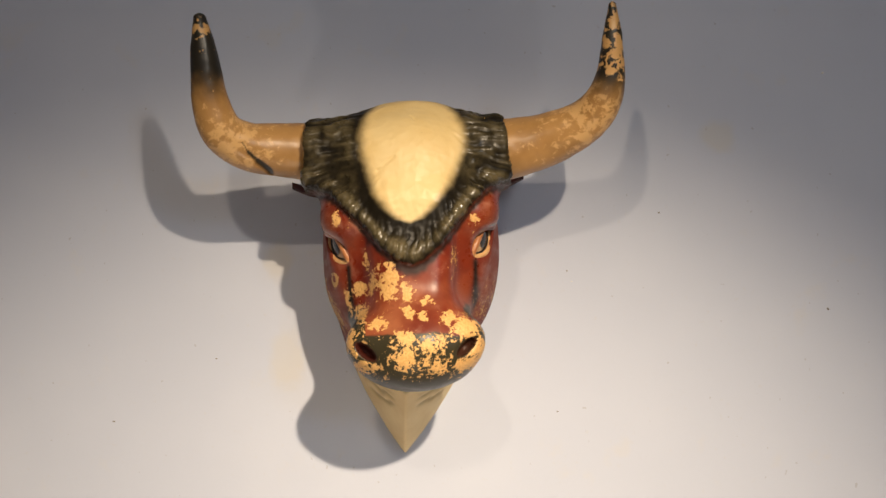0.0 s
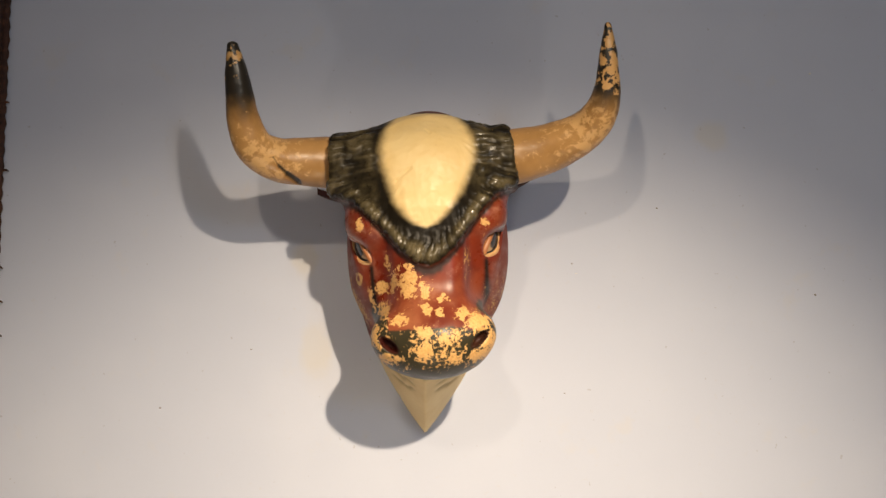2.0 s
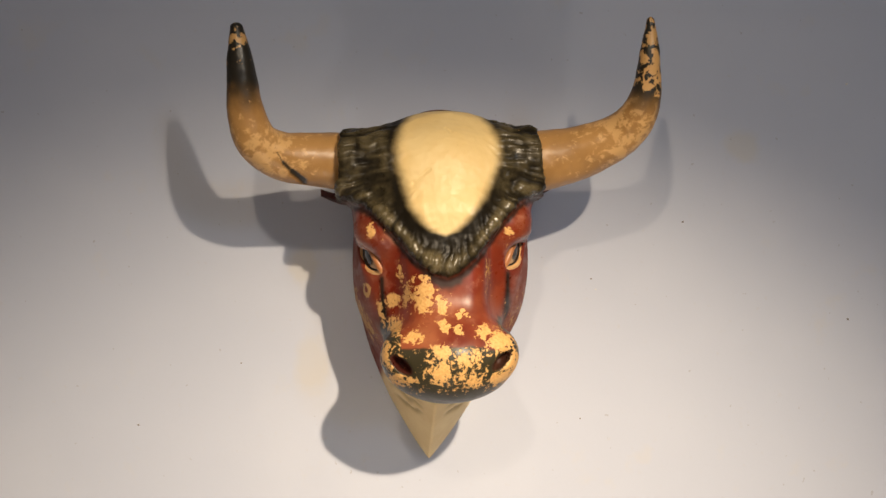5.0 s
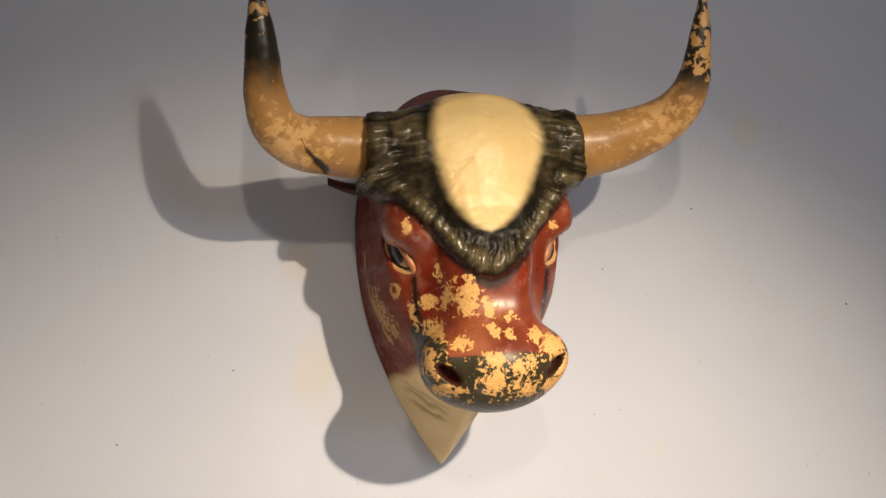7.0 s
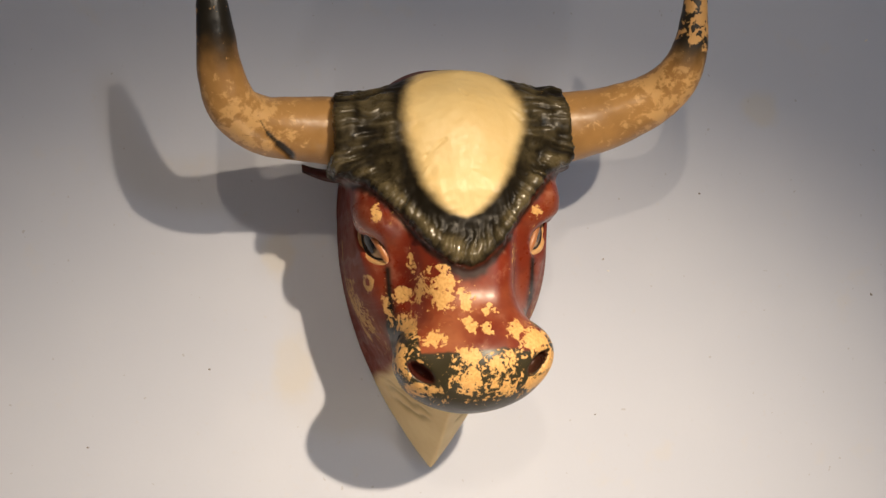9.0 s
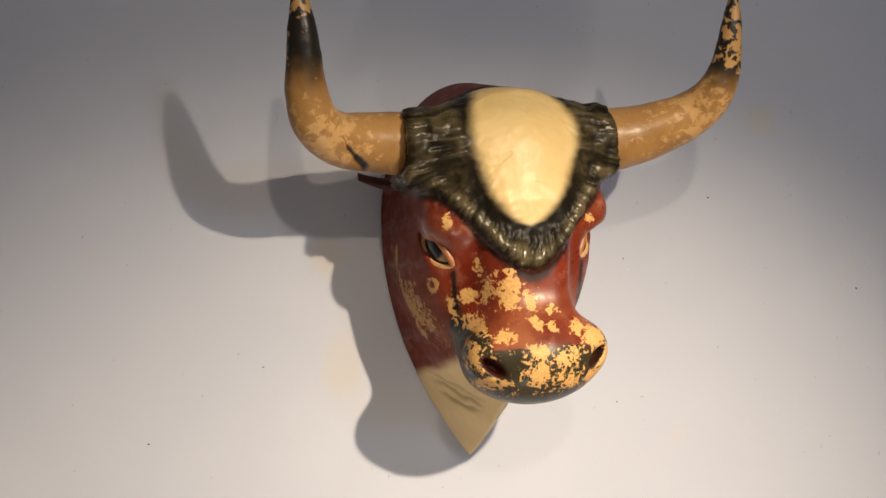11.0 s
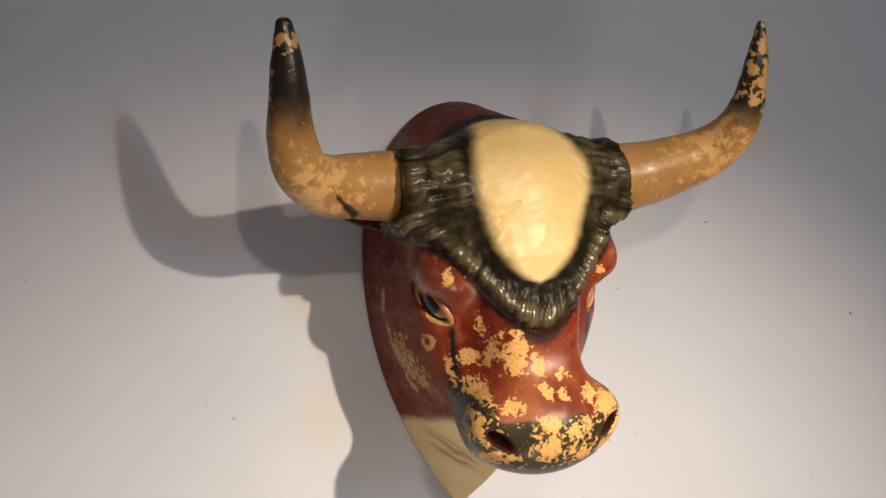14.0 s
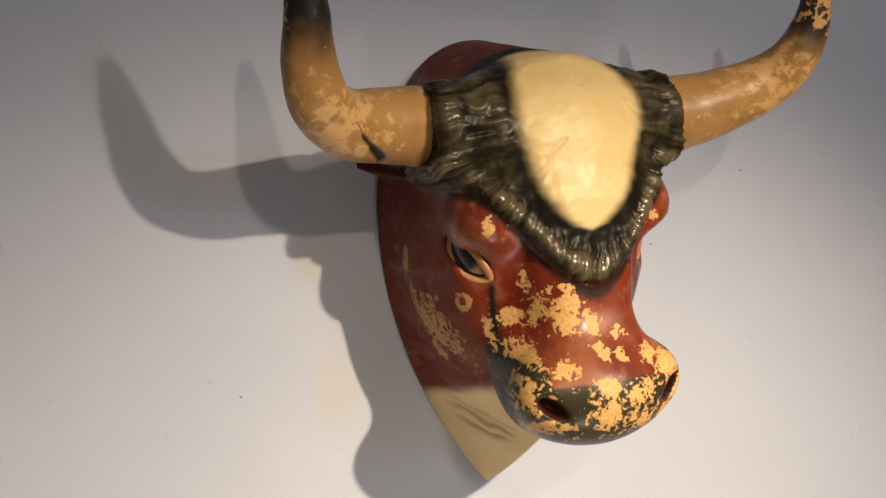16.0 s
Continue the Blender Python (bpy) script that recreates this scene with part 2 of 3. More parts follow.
# unseen wall; its opening is added to hold the fill lamp
slab("wall_south", [((X0, Y0 - 0.15, 0), (-1.95, Y0, TOP)), ((2.55, Y0 - 0.15, 0), (X1, Y0, TOP)),
                    ((-1.95, Y0 - 0.15, 0), (2.55, Y0, 0.40)), ((-1.95, Y0 - 0.15, 2.70), (2.55, Y0, TOP))],
     ROOM_MAT, "unseen plain white painted wall with an opening for the added fill light", "wall")
slab("floor", [((X0 - 0.15, Y0 - 0.15, -0.1), (X1 + 0.15, WALL_Y + 0.15, 0))], FLOOR_MAT, "pale wooden floor boards of the room", "floor")
slab("ceiling", [((X0 - 0.15, Y0 - 0.15, TOP), (X1 + 0.15, WALL_Y + 0.15, TOP + 0.1))], CEILING_MAT, "plain white painted ceiling above the wall", "ceiling")


# ---- the bull's head ----
ROLL = radians(4.5)
CX, CZ, PIVOT = -0.027, 1.70, 1.76


def smin(a, b, k):
    h = np.clip(0.5 + 0.5 * (b - a) / k, 0, 1)
    return b + (a - b) * h - k * h * (1 - h)


def smax(a, b, k):
    return -smin(-a, -b, k)


def ramp(x, low, high):
    t = np.clip((x - low) / (high - low), 0, 1)
    return t * t * (3 - 2 * t)


def blob(x, centre, width):
    return np.exp(-((x - centre) / width) ** 2)


def ell(u, w, d, centre, radii):
    a, b, c = u - centre[0], w - centre[1], d - centre[2]
    k0 = np.sqrt((a / radii[0]) ** 2 + (b / radii[1]) ** 2 + (c / radii[2]) ** 2)
    k1 = np.sqrt((a / radii[0] ** 2) ** 2 + (b / radii[1] ** 2) ** 2 + (c / radii[2] ** 2) ** 2) + 1e-6
    return k0 * (k0 - 1) / k1


def turned(x, z):
    """The head's own across and up, from metres off its middle and height."""
    dz = z - PIVOT
    return x * math.cos(ROLL) + dz * math.sin(ROLL), -x * math.sin(ROLL) + dz * math.cos(ROLL)


def cap_edge(u):
    """Height of the hair cap's lower edge."""
    return np.interp(u, (0, 0.02, 0.05, 0.10, 0.135, 0.16, 0.20), (-0.062, -0.055, -0.032, 0.030, 0.066, 0.078, 0.080))


def field(x, d, z, hollow=True):
    us, w = turned(x, z)
    u = np.abs(us)
    # neck and throat
    t = np.clip(d / 0.30, 0, 1)
    top, bottom, half, mid = 2.068 - 0.075 * t, 1.336 + 0.19 * t ** 1.15, 0.175 - 0.030 * t, 1.80
    q = np.where(z > mid, (z - mid) / (top - mid), (mid - z) / (mid - bottom))
    over = 1 - np.maximum(q, 0) ** 2.1
    wide = half * np.where(z > mid, np.sign(over) * np.sqrt(np.abs(over)), over)
    neck = smax((np.abs(x) - wide) * 0.75, d - 0.29, 0.04)
    # skull, brows, cheeks
    skull = ell(u, w, d, (0, 0.095, 0.238), (0.150, 0.126, 0.124))
    cuff = smax(np.sqrt((w - 0.146) ** 2 + (d - 0.283 + 0.014 * ramp(us, 0.02, 0.08)) ** 2) - 0.060, u - 0.170, 0.010)
    skull = smin(skull, cuff, 0.035)
    brow = ell(u, w, d, (0.107, 0.030, 0.298), (0.046, 0.042, 0.044))
    socket = ell(u, w, d, (0.080, -0.016, 0.262), (0.046, 0.052, 0.050))
    cheek = ell(u, w, d, (0.068, -0.050, 0.150), (0.083, 0.135, 0.112 - 0.016 * ramp(us, -0.02, 0.04)))
    # bridge of the nose and muzzle
    shelf = np.interp(w, (-0.22, -0.17, -0.13, -0.09, -0.03, 0.05), (0.040, 0.042, 0.046, 0.048, 0.054, 0.060)).astype(np.float32)
    hw = np.interp(w, (-0.22, -0.17, -0.13, -0.09, -0.03, 0.05), (0.090, 0.102, 0.126, 0.142, 0.143, 0.140)).astype(np.float32)
    turn = ramp(us, -0.02, 0.04)
    steep = 1.5 + 1.6 * turn
    face = smax(d - 0.365, (d - 0.362 + steep * (u - shelf - 0.010 * turn)) / np.sqrt(1 + steep ** 2), 0.028)
    face = smax(face, u - hw + 0.030 * turn, 0.02)
    face = smax(face, np.abs(w + 0.075) - 0.135, 0.03)
    muzzle = ell(u, w, d, (0, -0.196, 0.322), (0.112, 0.074, 0.090))
    rim = ell(u, w, d, (0.076, -0.186, 0.352), (0.037, 0.037, 0.036))
    jaw = ell(u, w, d, (0, -0.205, 0.240), (0.080, 0.050, 0.100))
    f = smin(neck, cheek, 0.05)
    f = smin(f, skull, 0.04)
    f = smin(f, face, 0.035)
    f = smin(f, socket, 0.02)
    f = smin(f, brow, 0.030)
    f = smin(f, jaw, 0.03)
    f = smin(f, muzzle, 0.045)
    f = smin(f, rim, 0.022)
    # mouth, nostrils, the hollow round the eye
    nostril = ell(0.74 * (u - 0.082) + 0.67 * (w + 0.199), 0.74 * (w + 0.199) - 0.67 * (u - 0.082), d, (0, 0, 0.391), (0.020, 0.0085, 0.028))
    f = smax(f, -nostril, 0.008)
    f = smax(f, -ell(u + 0.010 * turn, w, d + 0.010 * turn, (0.166, -0.030, 0.316), (0.048, 0.034, 0.050)), 0.012)
    if hollow:
        middle, e1, e2, n = EYE_AXES
        a, b, c = ((u - middle[0] + SUNK[0] * turn) * e[0] + (w - middle[1]) * e[1] + (d - middle[2] + SUNK[1] * turn) * e[2] for e in (e1, e2, n))
        f = smax(f, -ell(a, b, c, (0, 0.001, 0.004), (0.042, 0.020, 0.012)), 0.008)
    # hair cap, thick at its frill, scalloped at its edge
    s = (w - cap_edge(u)) * 0.75 + 0.003 * np.abs(np.sin(np.arctan2(us, 0.16 - w) * 42))
    thick = ramp(s, -0.002, 0.010) * (0.004 + 0.0075 * blob(s, 0.013, 0.014)) * ramp(d, 0.17, 0.21) * ramp(0.195 - u, 0.0, 0.008)
    f = f - thick
    return smax(f, 0.001 - d, 0.003)


SUNK = (0.004, 0.006)  # how much nearer the middle and the wall the second eye sits


def eye_axes():
    """The eye's middle on the skin, its long axis, its short axis and the way it looks, in the head's own across, up and out."""
    e1, n = np.array((-0.503, -0.717, 0.482)), np.array((0.86, -0.06, 0.50))
    n /= np.linalg.norm(n)
    e1 -= n * (e1 @ n)
    e1 /= np.linalg.norm(e1)
    e2 = np.cross(n, e1)
    start = np.array((0.126, -0.014, 0.272))
    steps = np.linspace(-0.05, 0.05, 201)
    p = start + steps[:, None] * n
    c, q = math.cos(ROLL), math.sin(ROLL)
    inside = field(p[:, 0] * c - p[:, 1] * q, p[:, 2], p[:, 0] * q + p[:, 1] * c + PIVOT, False) < 0
    return start + n * steps[np.nonzero(inside)[0].max()], e1, e2 if e2[1] > 0 else -e2, n


EYE_AXES = eye_axes()


def net(step):
    """A mesh of quads round the inside of field()."""
    xs, ds, zs = (np.arange(a, b, step, dtype=np.float32) for a, b in ((-0.225, 0.225), (-0.006, 0.452), (1.325, 2.09)))
    v = np.empty((len(xs), len(ds), len(zs)), np.float32)
    dd, zz = np.meshgrid(ds, zs, indexing="ij")
    for i in range(0, len(xs), 12):
        part_x = xs[i:i + 12, None, None]
        v[i:i + 12] = field(part_x + 0 * dd[None], dd[None] + 0 * part_x, zz[None] + 0 * part_x)
    inside = v < 0
    corner = [(i, j, k) for i in (0, 1) for j in (0, 1) for k in (0, 1)]
    nx, ny, nz = (n - 1 for n in v.shape)
    count = sum(inside[i:i + nx, j:j + ny, k:k + nz].astype(np.int8) for i, j, k in corner)
    cells = np.argwhere((count > 0) & (count < 8))
    index = np.full((nx, ny, nz), -1, np.int64)
    index[tuple(cells.T)] = np.arange(len(cells))
    total, hits = np.zeros((len(cells), 3)), np.zeros(len(cells))
    for a in corner:
        for axis in range(3):
            if a[axis]:
                continue
            b = tuple(c + (n == axis) for n, c in enumerate(a))
            va, vb = (v[tuple((cells + c).T)] for c in (a, b))
            cut = (va < 0) != (vb < 0)
            p = np.tile(np.array(a, float), (len(cells), 1))
            p[:, axis] += np.where(cut, va / np.where(cut, va - vb, 1), 0)
            total += p * cut[:, None]
            hits += cut
    points = (cells + total / hits[:, None]) * step + np.array((xs[0], ds[0], zs[0]))
    quads = []
    for axis in range(3):
        first = [slice(None)] * 3
        second = [slice(None)] * 3
        first[axis], second[axis] = slice(0, -1), slice(1, None)
        change = np.argwhere(inside[tuple(first)] != inside[tuple(second)])
        p, q = (axis + 1) % 3, (axis + 2) % 3
        ep, eq = np.eye(3, dtype=int)[p], np.eye(3, dtype=int)[q]
        ok = (change[:, p] > 0) & (change[:, q] > 0) & (change[:, p] < (nx, ny, nz)[p]) & (change[:, q] < (nx, ny, nz)[q])
        change = change[ok]
        ring = np.stack([index[tuple((change - o).T)] for o in (ep * 0, ep, ep + eq, eq)], 1)
        flip = ~inside[tuple(change.T)]
        ring[flip] = ring[flip][:, ::-1]
        quads.append(ring)
    return points, np.concatenate(quads)


def normals(points, quads):
    n = np.cross(points[quads[:, 2]] - points[quads[:, 0]], points[quads[:, 3]] - points[quads[:, 1]])
    out = np.zeros_like(points)
    for c in range(4):
        np.add.at(out, quads[:, c], n)
    return out / (np.linalg.norm(out, axis=1, keepdims=True) + 1e-12)


def cells(a, b, seed):
    """Smooth noise over a plane, -1 to 1."""
    i, j = np.floor(a), np.floor(b)
    f, g = a - i, b - j
    f, g = f * f * (3 - 2 * f), g * g * (3 - 2 * g)

    def at(p, q):
        return np.abs(np.sin(p * 127.1 + q * 311.7 + seed * 74.7) * 43758.5453) % 1 * 2 - 1

    return (at(i, j) * (1 - f) + at(i + 1, j) * f) * (1 - g) + (at(i, j + 1) * (1 - f) + at(i + 1, j + 1) * f) * g


def ripple(points, scale, seed):
    return np.array([noise.noise(Vector((p[0] * scale + seed, p[1] * scale, p[2] * scale))) for p in points])


COATS = ("cap", "crest", "blaze", "nose", "lip", "throat", "fold", "chip", "side", "rust", "scuff", "tear", "pit", "tip", "bare")


class Shells:
    """Collects pieces of one mesh, with a material slot and painted masks for each."""

    def __init__(self):
        self.points, self.faces, self.slots, self.masks, self.n = [], [], [], {k: [] for k in COATS}, 0

    def add(self, points, faces, slot, **masks):
        self.points.append(points)
        self.faces += [[i + self.n for i in f] for f in faces]
        self.slots += [slot] * len(faces)
        for k in COATS:
            self.masks[k].append(np.broadcast_to(masks.get(k, 0.0), (len(points),)))
        self.n += len(points)

    def mesh(self, name, materials):
        me = bpy.data.meshes.new(name)
        me.from_pydata(np.concatenate(self.points).tolist(), [], self.faces)
        for m in materials:
            me.materials.append(m)
        me.polygons.foreach_set("material_index", self.slots)
        me.polygons.foreach_set("use_smooth", [True] * len(self.slots))
        for k in COATS:
            me.attributes.new(k, "FLOAT", "POINT").data.foreach_set("value", np.concatenate(self.masks[k]).astype(np.float32))
        me.update()
        return me


def to_local(x, d, z):
    return np.stack([x, -d, z - CZ], -1)


def head_place(u, w, d):
    """From the head's own across, up and out to the mesh's coordinates."""
    c, s = math.cos(ROLL), math.sin(ROLL)
    return np.stack([u * c - w * s, -d + 0 * u, u * s + w * c + PIVOT - CZ], -1)


def tube(path, radii, around, closed=False, flat=1.0, up=(0, 1, 0)):
    """A swept tube through the rows of path: points, faces, and each point's part of the length and angle."""
    path = np.asarray(path, float)
    n = len(path)
    tang = np.roll(path, -1, 0) - np.roll(path, 1, 0) if closed else np.gradient(path, axis=0)
    tang /= np.linalg.norm(tang, axis=1, keepdims=True)
    side = np.cross(tang, np.asarray(up, float))
    side /= np.linalg.norm(side, axis=1, keepdims=True)
    other = np.cross(side, tang)
    ang = np.arange(around) * 2 * math.pi / around
    pts = path[:, None] + radii[:, None, None] * (np.cos(ang)[None, :, None] * side[:, None] + flat * np.sin(ang)[None, :, None] * other[:, None])
    faces = []
    for i in range(n if closed else n - 1):
        j = (i + 1) % n
        faces += [(i * around + a, i * around + (a + 1) % around, j * around + (a + 1) % around, j * around + a) for a in range(around)]
    if not closed:
        faces += [tuple(range(around))[::-1], tuple((n - 1) * around + a for a in range(around))]
    return pts.reshape(-1, 3), faces, np.repeat(np.linspace(0, 1, n), around), np.tile(ang, n)


def glide(knots, n):
    """A smooth line through rows of numbers (Catmull-Rom)."""
    k = np.asarray(knots, float)
    k = np.vstack([2 * k[0] - k[1], k, 2 * k[-1] - k[-2]])
    t = np.linspace(0, len(k) - 3 - 1e-6, n)
    i, f = t.astype(int), (t % 1)[:, None]
    a, b, c, d = k[i], k[i + 1], k[i + 2], k[i + 3]
    return 0.5 * (2 * b + (c - a) * f + (2 * a - 5 * b + 4 * c - d) * f ** 2 + (3 * b - a - 3 * c + d) * f ** 3)


def head_shells(skin, hair):
    points, quads = net(0.0021)
    plain = ramp(0.26 - points[:, 1], 0.0, 0.06)[:, None]
    for turn in range(14):
        total, count = np.zeros_like(points), np.zeros(len(points))
        for c in range(4):
            np.add.at(total, quads[:, c], points[quads[:, (c + 1) % 4]] + points[quads[:, (c + 3) % 4]])
            np.add.at(count, quads[:, c], 2)
        share = 0.6 if turn < 3 else 0.6 * plain
        points = points * (1 - share) + share * total / count[:, None]
    x, d, z = points.T
    us, w = turned(x, z)
    u = np.abs(us)
    nor = normals(points, quads)
    s = (w - cap_edge(u)) * 0.75
    front = ramp(d, 0.175, 0.20)
    cap = ramp(s, -0.003, 0.003) * front * ramp(0.20 - u, 0.0, 0.01)
    wobble = ripple(points, 30, 4.0)
    fine = ripple(points, 95, 9.0)
    broad = np.interp(w, (0.000, 0.014, 0.030, 0.06, 0.10, 0.13, 0.16, 0.20, 0.24), (-0.03, 0.012, 0.031, 0.054, 0.072, 0.081, 0.084, 0.074, 0.054)) + 0.003 * wobble
    blaze = ramp(broad - np.abs(us - 0.011 * ramp(w, 0.03, 0.14)), -0.026, 0.018) * ramp(d, 0.22, 0.27)
    # locks of hair across the frill, and along the sides
    angle = np.arctan2(us, 0.16 - w)
    frill = blob(s, 0.014, 0.018)
    bent = angle + 0.06 * wobble + 0.03 * cells(s * 90, angle * 9, 3)
    clump = 1 - 2 * np.abs(cells(bent * 9, s * 5 + 3, 1))
    lock = 0.62 * clump + 0.26 * (1 - 2 * np.abs(cells(bent * 24, s * 8, 4))) + 0.20 * (1 - 2 * np.abs(cells(bent * 60, s * 9, 2))) - 0.05
    flank_hair = (1 - blob(s, 0.014, 0.024)) * ramp(u, 0.070, 0.105)
    strand = 0.6 * (1 - 2 * np.abs(cells(w * 70 + 0.9 * wobble + 10 * u, u * 16, 5))) + 0.4 * (1 - 2 * np.abs(cells(w * 190 + 1.2 * wobble + 22 * u, u * 30, 6)))
    tuft = cells(us * 55 + 0.8 * wobble, w * 40, 8)
    relief = cap * (1 - blaze) * (0.0062 * frill * lock + 0.0010 * blob(s, 0.030, 0.016) * lock + flank_hair * (0.0030 * strand + 0.0013 * tuft) + 0.0012 * fine)
    # short strokes of hair in the blaze, deepest near its edges
    stroke = 1 - 2 * np.abs(cells((us - 0.01) * 30 + np.sign(us - 0.01) * w * 75 + 0.7 * wobble, us * 45, 7))
    soft = blaze * (0.0007 * wobble + 0.0005 * fine + 0.0010 * stroke * (0.25 + 0.75 * ramp(np.abs(us - 0.01) / (broad + 0.02), 0.35, 0.8)))
    for au, aw, bu, bw in ((-0.050, 0.100, -0.022, 0.122), (0.010, 0.196, 0.016, 0.188)):
        t = np.clip(((us - au) * (bu - au) + (w - aw) * (bw - aw)) / ((bu - au) ** 2 + (bw - aw) ** 2), 0, 1)
        soft = soft - 0.0016 * ramp(0.0035 - np.hypot(us - au - t * (bu - au), w - aw - t * (bw - aw) + 0.0012 * fine), 0, 0.0025) * front
    folds = 0.0
    for c, k in ((1.470, 0.9), (1.446, 1.0), (1.487, 0.5)):
        folds = folds + k * blob(z + 0.35 * (d - 0.15) + 0.010 * wobble, c, 0.006) * ramp(np.abs(x), 0.015, 0.035) * ramp(d, 0.05, 0.10)
    jowl = blob(z - 0.21 * d, 1.512, 0.012) * ramp(d, 0.03, 0.08) * ramp(0.30 - d, 0.0, 0.1)
    worn = 0.0012 * ripple(points, 14, 1.0)
    points = points + nor * (relief + soft + worn - 0.0032 * folds + 0.004 * jowl)[:, None]
    points[:, 1] = np.maximum(points[:, 1], 0.0005)
    # where the coats of paint were laid, and the shade painted under the frill
    throat = ramp(1.503 + 0.21 * d + 0.006 * wobble - z, -0.010, 0.012) * ramp(0.33 - d, 0.0, 0.03)
    flank = ramp(u, 0.074, 0.088) * ramp(-w, 0.110, 0.150) * ramp(d, 0.258, 0.282)
    nose = np.maximum(ramp(-w, 0.160, 0.188) * ramp(d, 0.30, 0.34), flank)
    nose = nose * (1 - 0.9 * blob(us, 0.078, 0.03) * blob(w, -0.165, 0.022))
    lip = ramp(-w, 0.248, 0.258) * ramp(d, 0.24, 0.27)
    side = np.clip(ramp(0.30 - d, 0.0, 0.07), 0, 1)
    rust = np.clip(1.2 * blob(u, 0.125, 0.04) * blob(w, 0.010, 0.035) * ramp(d, 0.25, 0.30) + 0.80 * blob(w, -0.135, 0.040) * blob(us, -0.01, 0.07) * ramp(d, 0.34, 0.37) + 0.35 * blob(w, -0.10, 0.06) * front + 0.5 * blob(w, -0.165, 0.03) * front, 0, 1)
    scuff = np.clip(0.5 + 0.5 * ramp(d, 0.28, 0.34), 0, 1)
    bridge = ramp(d, 0.262, 0.285)
    chip = np.zeros(len(points))

    def flake(level, a, ca, sa, b, cb, sb, where):
        return level * np.exp(-(((a - ca) / sa) ** 2 + ((b - cb) / sb) ** 2) ** 1.3) * where

    # bare patches on the bridge, then on the snout: how bare, across, half width, up, half height
    for level, cu, su, cw, sw in (
            (1.00, -0.089, 0.013, -0.093, 0.013), (0.86, -0.066, 0.010, -0.086, 0.021), (1.00, -0.042, 0.019, -0.090, 0.033), (0.88, -0.010, 0.009, -0.106, 0.018), (0.72, -0.078, 0.011, -0.050, 0.022),
            (0.95, 0.022, 0.011, -0.121, 0.010), (0.92, -0.008, 0.009, -0.139, 0.013), (0.82, 0.014, 0.010, -0.145, 0.011), (0.80, -0.089, 0.012, -0.138, 0.020), (0.82, -0.062, 0.022, -0.157, 0.010),
            (0.62, -0.046, 0.026, -0.062, 0.012), (0.46, 0.070, 0.012, -0.048, 0.022)):
        chip = np.maximum(chip, flake(level, us, cu, su, w, cw, sw, bridge))
    for level, cu, su, cw, sw in (
            (0.98, -0.106, 0.010, -0.176, 0.026), (0.98, -0.082, 0.026, -0.223, 0.011), (0.90, -0.012, 0.022, -0.178, 0.012), (0.88, -0.016, 0.019, -0.212, 0.024), (0.88, 0.026, 0.024, -0.192, 0.018),
            (0.86, 0.026, 0.028, -0.226, 0.018), (0.95, 0.052, 0.014, -0.152, 0.014), (1.00, 0.082, 0.024, -0.170, 0.022), (1.00, 0.102, 0.018, -0.206, 0.024), (0.90, 0.080, 0.024, -0.226, 0.012)):
        chip = np.maximum(chip, flake(level, us, cu, su, w, cw, sw, ramp(d, 0.31, 0.34)))
    # on the cheeks: how bare, out from the wall, half width, up, half height
    cheeks = ramp(u, 0.06, 0.08) * (1 - 0.5 * ramp(us, 0.0, 0.05)) * ramp(0.31 - d, 0.0, 0.01)
    for level, cd, sd, cw, sw in ((0.94, 0.178, 0.050, -0.112, 0.050), (0.92, 0.155, 0.028, -0.155, 0.024), (0.78, 0.282, 0.007, -0.115, 0.020), (0.94, 0.138, 0.016, -0.070, 0.034), (0.84, 0.125, 0.020, -0.025, 0.030), (0.74, 0.200, 0.050, -0.130, 0.040)):
        chip = np.maximum(chip, flake(level, d, cd, sd, w, cw, sw, cheeks))
    ring = np.hypot((d - 0.262) / 0.9, w + 0.073 + 0.002 * wobble)
    chip = np.maximum(chip, 0.98 * blob(ring, 0.0095, 0.0050) * cheeks * (us < 0))
    chip = np.maximum(chip, np.maximum(flake(0.96, us, -0.125, 0.008, w, 0.026, 0.013, bridge), flake(0.86, us, 0.108, 0.010, w, 0.014, 0.010, bridge)))
    chip = np.clip(chip + 0.10 + 0.04 * front + (0.12 * ramp(-w, 0.03, 0.08) * front + 0.12 * nose) * (1 - chip), 0, 1) * (1 - cap) * (1 - lip) * (1 - 0.8 * throat)
    # black tear line below each eye
    tear = blob(u - 0.03 * (w + 0.06), 0.1100, 0.0050 + 0.10 * np.maximum(-0.075 - w, 0)) * ramp(-w, 0.046, 0.056) * ramp(w, -0.21, -0.11) * ramp(d, 0.24, 0.26)
    # shade below the hair cap's edge, put into the colour
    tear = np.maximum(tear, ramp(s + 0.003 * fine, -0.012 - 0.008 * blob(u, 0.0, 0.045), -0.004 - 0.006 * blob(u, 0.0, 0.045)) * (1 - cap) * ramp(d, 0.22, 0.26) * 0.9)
    mouth = ramp(-w, 0.266, 0.271) * ramp(d, 0.22, 0.25)
    hole = ramp(1.35 - np.sqrt(((0.74 * (u - 0.082) + 0.67 * (w + 0.199)) / 0.020) ** 2 + ((0.74 * (w + 0.199) - 0.67 * (u - 0.082)) / 0.0085) ** 2), 0.0, 0.5) * ramp(d, 0.33, 0.35)
    pit = np.clip(hole, 0, 1) * (1 - 0.35 * ramp(us, 0.0, 0.05))
    chip = chip * (1 - pit)
    local = to_local(*points.T)
    hairy = cap[quads].mean(1) > 0.5
